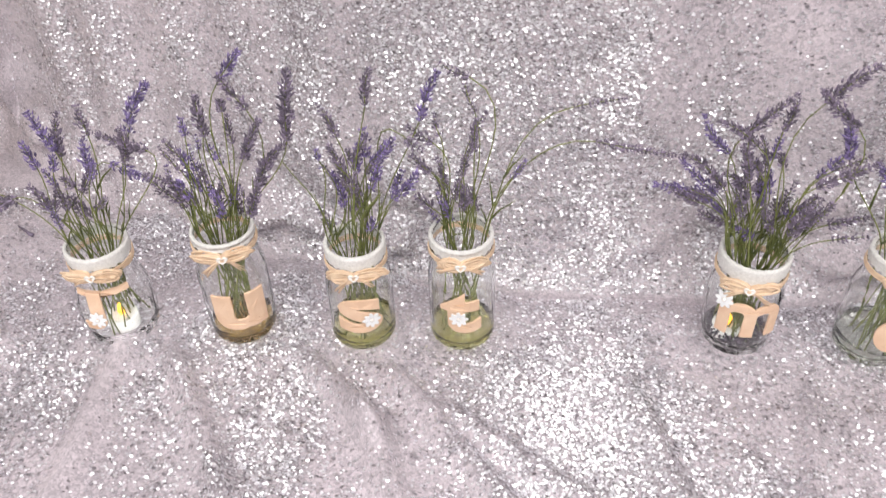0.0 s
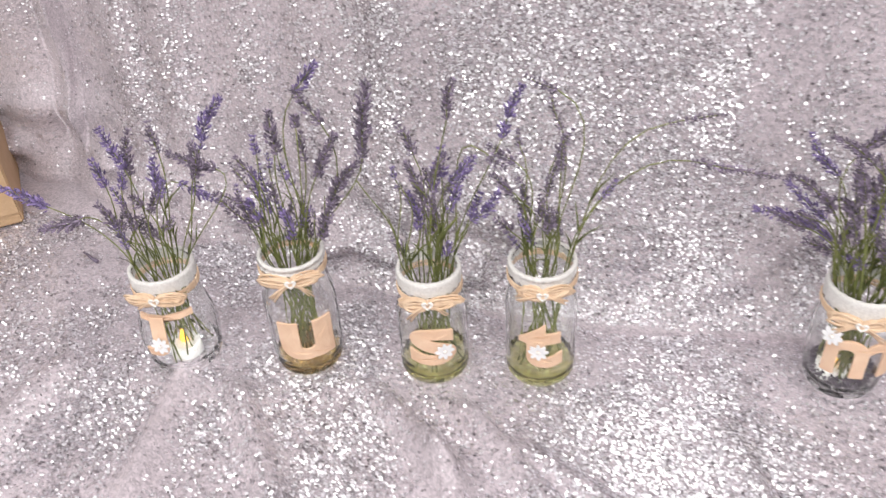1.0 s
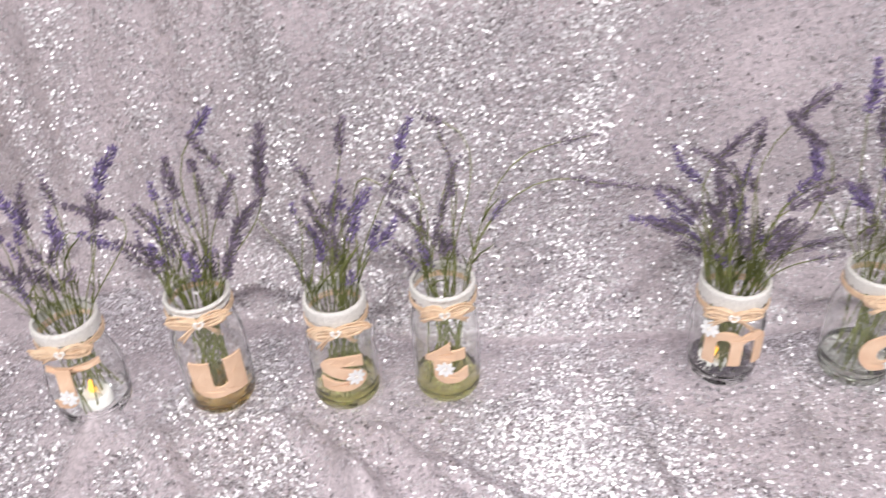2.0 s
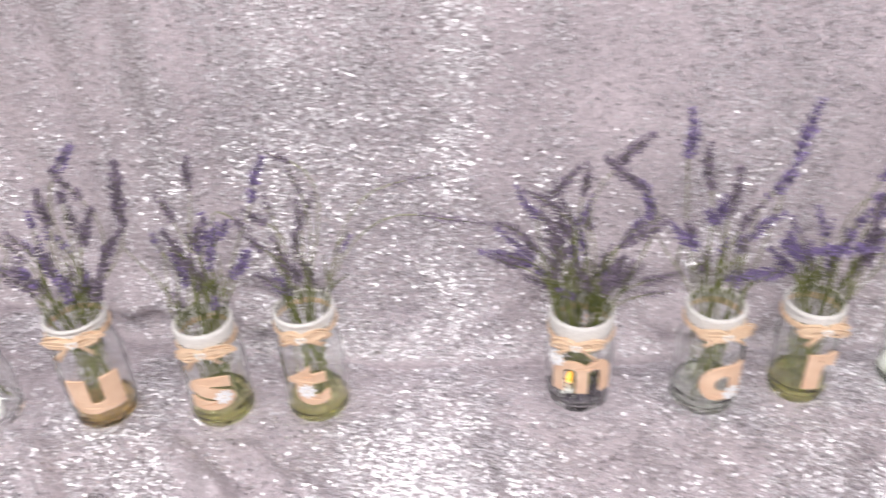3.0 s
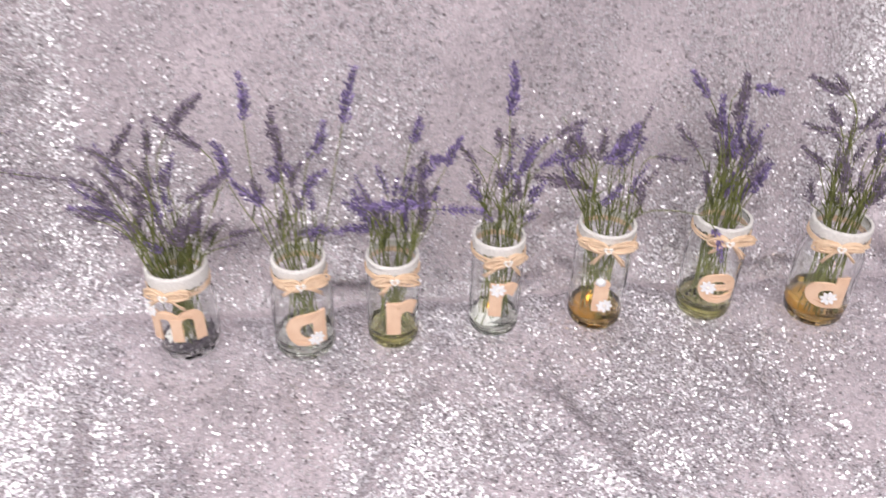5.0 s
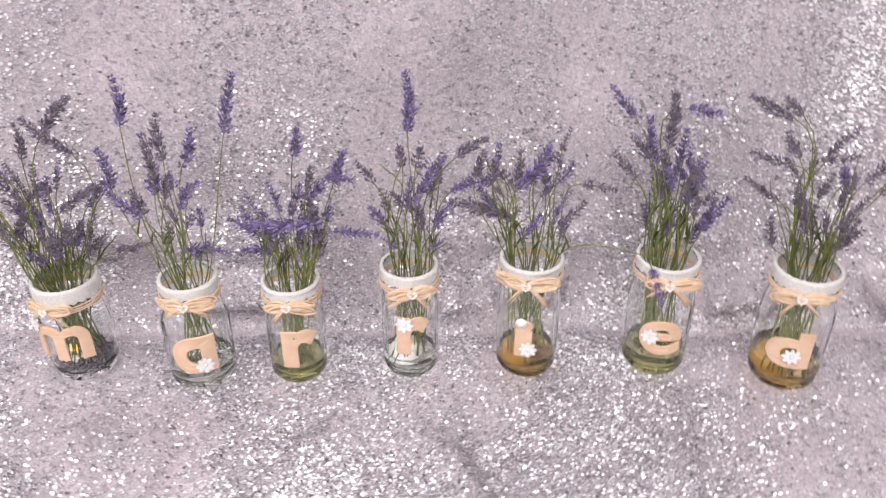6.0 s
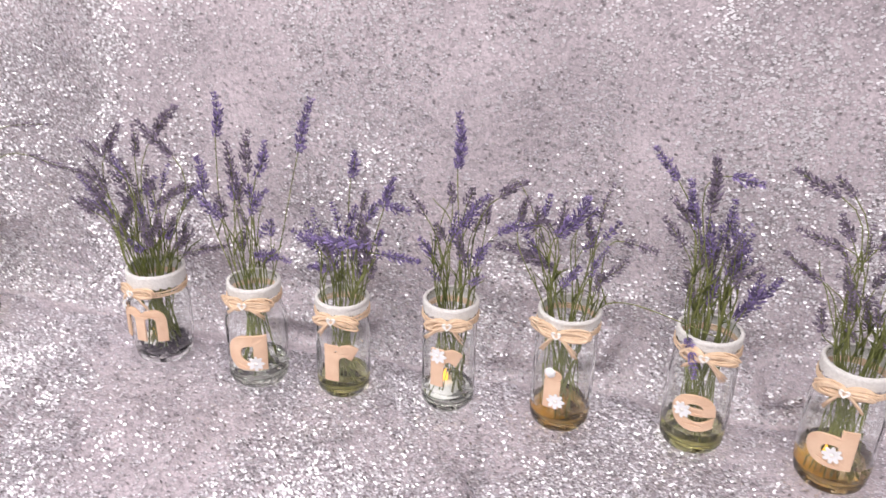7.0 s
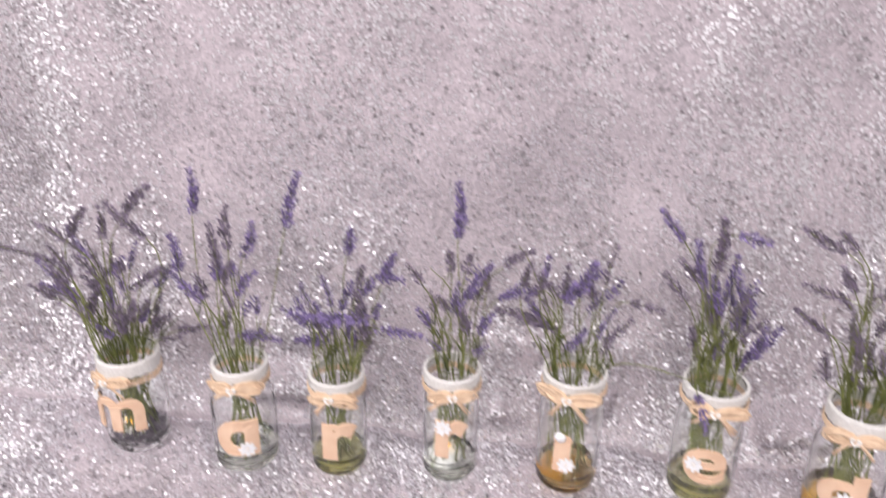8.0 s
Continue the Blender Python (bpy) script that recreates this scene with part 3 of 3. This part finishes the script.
# ---- lavender ----
# per jar, in millimetres from the jar's foot: tip x, y, z and the flower head's lower end x, z
SPRIGS = [
    [(111, 17, 331, 77, 276), (17, 26, 294, 25, 264), (-10, 30, 281, -16, 235), (17, 41, 252, 77, 242), (12, 25, 252, 12, 218), (70, 39, 192, 34, 222), (-30, -28, 227, -24, 193), (-10, 5, 192, 6, 165), (-209, 41, 196, -138, 180), (-152, 19, 155, -85, 179), (-49, 38, 175, -55, 151), (87, -22, 299, 78, 256)],
    [(60, 5, 368, 35, 337), (38, -12, 350, 59, 312), (1, 11, 315, 3, 265), (26, 13, 307, 27, 297), (81, -29, 315, 52, 261), (111, -14, 360, 97, 279), (94, -9, 273, 57, 219), (-43, 39, 224, -26, 182), (-6, 27, 241, 8, 225), (-39, -18, 233, -31, 189), (11, 30, 202, 17, 159), (62, -20, 232, 44, 184)],
    [(-26, 16, 303, -9, 268), (-11, -20, 279, 3, 228), (44, -30, 369, 33, 325), (97, 35, 336, 77, 284), (84, -14, 272, 65, 285), (78, -14, 248, 51, 209), (-48, 44, 150, -26, 128), (13, 35, 267, 15, 236), (-14, -8, 240, -5, 193), (52, 42, 212, 42, 187)],
    [(-19, 10, 349, 8, 338), (3, 21, 331, 14, 295), (-23, -15, 217, -8, 178), (-7, 41, 208, 4, 172), (-41, 22, 178, -26, 155), (166, 42, 301, 112, 296), (230, 37, 238, 136, 259), (69, -8, 257, 54, 232)],
    [(64, -3, 357, 26, 317), (12, -18, 339, 55, 298), (-10, -19, 330, -41, 289), (-73, -25, 305, -32, 275), (-100, -7, 256, -61, 227), (-120, 15, 203, -61, 191), (80, -30, 270, 34, 233), (3, 21, 253, -23, 227), (-4, -5, 326, -7, 286), (-18, -7, 223, -37, 182), (-76, 31, 279, -47, 242), (-67, 6, 174, -33, 164), (44, -6, 213, 30, 192), (-50, 6, 226, -26, 209)],
    [(-51, 23, 371, -49, 320), (-9, -26, 333, -8, 275), (-20, 43, 323, -16, 274), (44, -28, 338, 26, 291), (76, 26, 377, 62, 315), (-92, 33, 286, -79, 241), (47, -29, 281, 17, 243), (9, 29, 212, 1, 194), (56, -3, 178, 4, 177), (-16, 13, 204, -21, 179)],
    [(32, -29, 334, 24, 301), (79, -26, 309, 64, 269), (41, -16, 288, 33, 260), (72, 42, 242, 48, 251), (31, -15, 255, 37, 193), (-34, 27, 211, -29, 193), (-50, 40, 180, -23, 154), (-69, 41, 144, -30, 153), (57, -4, 234, 49, 213), (-29, -22, 217, 44, 221), (113, -22, 211, 54, 209)],
    [(1, -3, 379, 2, 317), (-7, 9, 295, -5, 270), (12, 28, 285, 8, 264), (90, -22, 319, 58, 295), (37, 26, 278, 34, 245), (74, 30, 254, 49, 235), (-37, 34, 228, -27, 205), (14, -27, 244, 17, 213)],
    [(-42, 41, 282, -48, 248), (11, -23, 308, -21, 252), (-47, -4, 278, -48, 253), (-101, 16, 215, -26, 199), (-74, 39, 188, -29, 190), (-90, -5, 245, -52, 255), (43, 39, 260, 27, 241), (92, 11, 240, 52, 248), (9, -7, 218, -11, 186), (-57, -6, 289, -67, 259)],
    [(-91, -17, 365, -62, 330), (-28, -24, 365, -23, 302), (-47, -19, 333, -33, 280), (1, 22, 308, -3, 260), (-72, 45, 266, -45, 237), (24, -18, 338, -6, 341), (-64, -26, 313, -43, 286), (67, 44, 209, 25, 157), (42, 10, 226, 34, 187), (-25, 0, 290, -18, 255), (-10, -46, 113, -23, 153)],
    [(-106, -12, 361, -61, 339), (-64, 15, 353, -45, 335), (-49, 32, 308, -33, 281), (18, 4, 327, -13, 282), (-90, 2, 294, -45, 282), (-102, -26, 280, -60, 249), (37, 39, 276, -4, 275), (30, -28, 264, 10, 219), (43, 7, 219, 17, 171), (2, 33, 220, 5, 180), (-34, -20, 250, -25, 209), (-46, 25, 202, -41, 173)],
]


def bud(bm, c, way, out, l, w):
    """A small pointed bud or floret, eight faces."""
    side = way.cross(out).normalized()
    a, b = bm.verts.new(c - way * l * 0.4), bm.verts.new(c + way * l * 0.6 + out * w * 0.4)
    mid = [bm.verts.new(c + out * w * 0.6), bm.verts.new(c + side * w * 0.5), bm.verts.new(c - out * w * 0.4), bm.verts.new(c - side * w * 0.5)]
    for i in range(4):
        bm.faces.new((a, mid[i], mid[(i + 1) % 4]))
        bm.faces.new((b, mid[(i + 1) % 4], mid[i]))


def bezier(p0, p1, p2, p3, n):
    out = []
    for i in range(n + 1):
        t = i / n
        out.append(p0 * (1 - t) ** 3 + p1 * 3 * t * (1 - t) ** 2 + p2 * 3 * t * t * (1 - t) + p3 * t ** 3)
    return out


def sprig(jar, tip, low, rnd, head=True, fat=1.0, faded=0.45):
    """One lavender sprig standing in a jar: a thin stem with a spike of buds in whorls."""
    char, x, y, h, rn = jar[:5]
    s = new("lavender_sprig")
    s.location = (x, y, TABLE)
    ang = math.atan2(low.y, low.x) + rnd.uniform(-0.5, 0.5)
    reach = min(rn - 0.007, 0.30 * math.hypot(low.x, low.y) + rnd.uniform(0, 0.018))
    mouth = Vector((reach * math.cos(ang), reach * math.sin(ang), h - 0.005))
    fa, fr = ang + math.pi + rnd.uniform(-2.6, 2.6), (jar[6] - 0.010) * math.sqrt(rnd.random())
    foot = Vector((fr * math.cos(fa), fr * math.sin(fa), rnd.uniform(0.012, 0.026)))
    lift = (low - mouth).length
    way = (tip - low).normalized()
    path = bezier(foot, foot.lerp(mouth, 0.4), foot.lerp(mouth, 0.75), mouth, 4)[:-1]
    path += bezier(mouth, mouth + (mouth - foot).normalized() * lift * 0.4, low - way * lift * 0.35, low, 8)
    length = (tip - low).length
    bow = way.cross(Vector((0, 1, 0))) * length * rnd.uniform(-0.12, 0.12)
    spine = bezier(low, low + (tip - low) * 0.33 + bow, low + (tip - low) * 0.66 + bow, tip, 10)
    bm = bmesh.new()
    tube(bm, path + spine[1:9], 0.00085, 0.0005, 5)
    for _ in range(rnd.randint(0, 2)):
        q = path[rnd.randint(5, 8)]
        d = Vector((rnd.uniform(-1, 1), rnd.uniform(-1, 1), rnd.uniform(0.8, 2.2))).normalized()
        ln = rnd.uniform(0.018, 0.04)
        tube(bm, [q, q + d * ln * 0.4 + Vector((0, 0, 0.003)), q + d * ln * 0.8, q + d * ln], 0.0014, 0.0003, 4, 0.4)
    part("stem", bm, M_STEM, s)
    if head:
        dull = rnd.random() < faded
        bm = bmesh.new()
        k = max(5, int(length / 0.0036))
        for i in range(k):
            f = (i + rnd.uniform(-0.2, 0.2)) / (k - 1)
            f = min(1, max(0, f))
            a = spine[min(9, int(f * 10))].lerp(spine[min(10, int(f * 10) + 1)], f * 10 - int(f * 10))
            w = (spine[min(10, int(f * 10) + 1)] - spine[min(9, int(f * 10))]).normalized()
            taper = (0.78 + 0.27 * math.sin(math.pi * min(1, f * 1.1 + 0.1))) * (1 - 0.22 * f ** 3)
            if rnd.random() < 0.10 and f < 0.4:
                continue
            for n_ in range(8):
                o = w.orthogonal().normalized()
                o.rotate(Matrix.Rotation(n_ * 0.9 + i * 0.4 + rnd.uniform(-0.4, 0.4), 3, w))
                r = 0.0029 * fat * taper * rnd.choice((0.5, 0.8, 1.0, 1.2, 1.5, 2.0))
                bud(bm, a + o * r, (w + o * rnd.uniform(0.15, 0.75)).normalized(), o, 0.0060 * fat * taper * rnd.uniform(0.6, 1.5), 0.0030 * fat * taper * rnd.uniform(0.7, 1.5))
        part("flower_spike", bm, M_DULL if dull else M_BUD, s, "dried greyish violet flower spike" if dull else "violet flower spike", smooth=False)
    return tagged(s, "lavender sprig with violet flower spike standing in a jar", "lavender", group="lavender sprigs")


# how faded each bunch is, and how many shorter sprigs fill it
FADED = (0.6, 0.5, 0.55, 0.9, 0.6, 0.3, 0.4, 0.45, 0.45, 0.35, 0.95)
FILL = (11, 20, 17, 14, 32, 11, 16, 16, 16, 24, 24)
SPREAD = (0.045, 0.050, 0.045, 0.045, 0.075, 0.045, 0.048, 0.045, 0.055, 0.030, 0.055)
for k, (jar, rows) in enumerate(zip(JARS, SPRIGS)):
    rnd = random.Random(100 + k)
    for n_, (tx, ty, tz, lx, lz) in enumerate(rows):
        big = 1.28 if math.hypot(tx - lx, tz - lz) > 62 else 1.04
        sprig(jar, Vector((tx, ty, tz)) / 1000, Vector((lx, 0.7 * ty, lz)) / 1000, random.Random(2000 + 100 * k + n_), True, 0.88 * ((0.72 if k == 3 else 1.0) if FADED[k] > 0.8 else big) * rnd.uniform(0.9, 1.15), FADED[k])
    for n_ in range(FILL[k]):
        a, r = rnd.uniform(0, 6.28), rnd.uniform(0.008, SPREAD[k])
        up = rnd.uniform(0.02, 0.115)
        low = Vector((r * math.cos(a), max(-0.03, min(0.03, 0.6 * r * math.sin(a))), jar[3] + up))
        lean = Vector((low.x * 0.5 + rnd.uniform(-0.015, 0.015), low.y * 0.3, rnd.uniform(0.012, 0.045)))
        sprig(jar, low + lean, low, random.Random(1000 * k + n_), rnd.random() < 0.88, rnd.uniform(0.6, 1.0), FADED[k])


# one bare stem that leans across to the next jar
sprig(JARS[8], Vector((0.185, -0.030, 0.166)), Vector((0.110, -0.025, 0.182)), random.Random(77), False)


def dried_buds(x, y, r, lift):
    """Loose dark buds lying round a tealight on the floor of a jar."""
    rnd = random.Random(9)
    bm = bmesh.new()
    for _ in range(700):
        a, d = rnd.uniform(0, 6.28), r * math.sqrt(rnd.uniform(0.2, 1))
        way = Vector((rnd.uniform(-1, 1), rnd.uniform(-1, 1), rnd.uniform(-0.3, 0.3))).normalized()
        bud(bm, Vector((d * math.cos(a), d * math.sin(a), rnd.uniform(0.0015, 0.016))), way, way.orthogonal().normalized(), rnd.uniform(0.004, 0.009), 0.0036)
    ob = part("dried_buds", bm, M_DARK, smooth=False)
    ob.location = (x, y, TABLE + lift)
    return tagged(ob, "loose dark dried lavender buds on the jar floor", "dried buds", kind="stuff")


dried_buds(JARS[4][1], JARS[4][2], 0.0325, 0.010)


# ---- small things on the table ----
def cardboard_box():
    b = new("cardboard_box")
    b.matrix_world = pose(-0.925, 0.893, TABLE + 0.002, 0, 0, 36)
    bm = bmesh.new()
    box(bm, -0.15, 0.15, -0.10, 0.10, 0.0, 0.12)
    bmesh.ops.bevel(bm, geom=bm.edges[:], offset=0.003, segments=2, affect="EDGES")
    part("carton", bm, M_CARD, b, smooth=False)
    bm = bmesh.new()
    box(bm, -0.148, 0.148, -0.1035, -0.1005, 0.02, 0.118)
    part("flap", bm, M_CARD, b, smooth=False)
    return tagged(b, "plain brown cardboard box on the sequin cloth", "box")


cardboard_box()


def twig():
    bm = bmesh.new()
    tube(bm, [(-0.018, 0.012, 0.002), (-0.006, 0.004, 0.004), (0.006, -0.004, 0.004), (0.014, -0.007, 0.003)], 0.0012, 0.0030, 6)
    ob = part("dried_twig", bm, M_DULL)
    ob.location = (-0.593, 0.825, TABLE)
    return tagged(ob, "short dried lavender twig lying on the cloth", "twig")


twig()
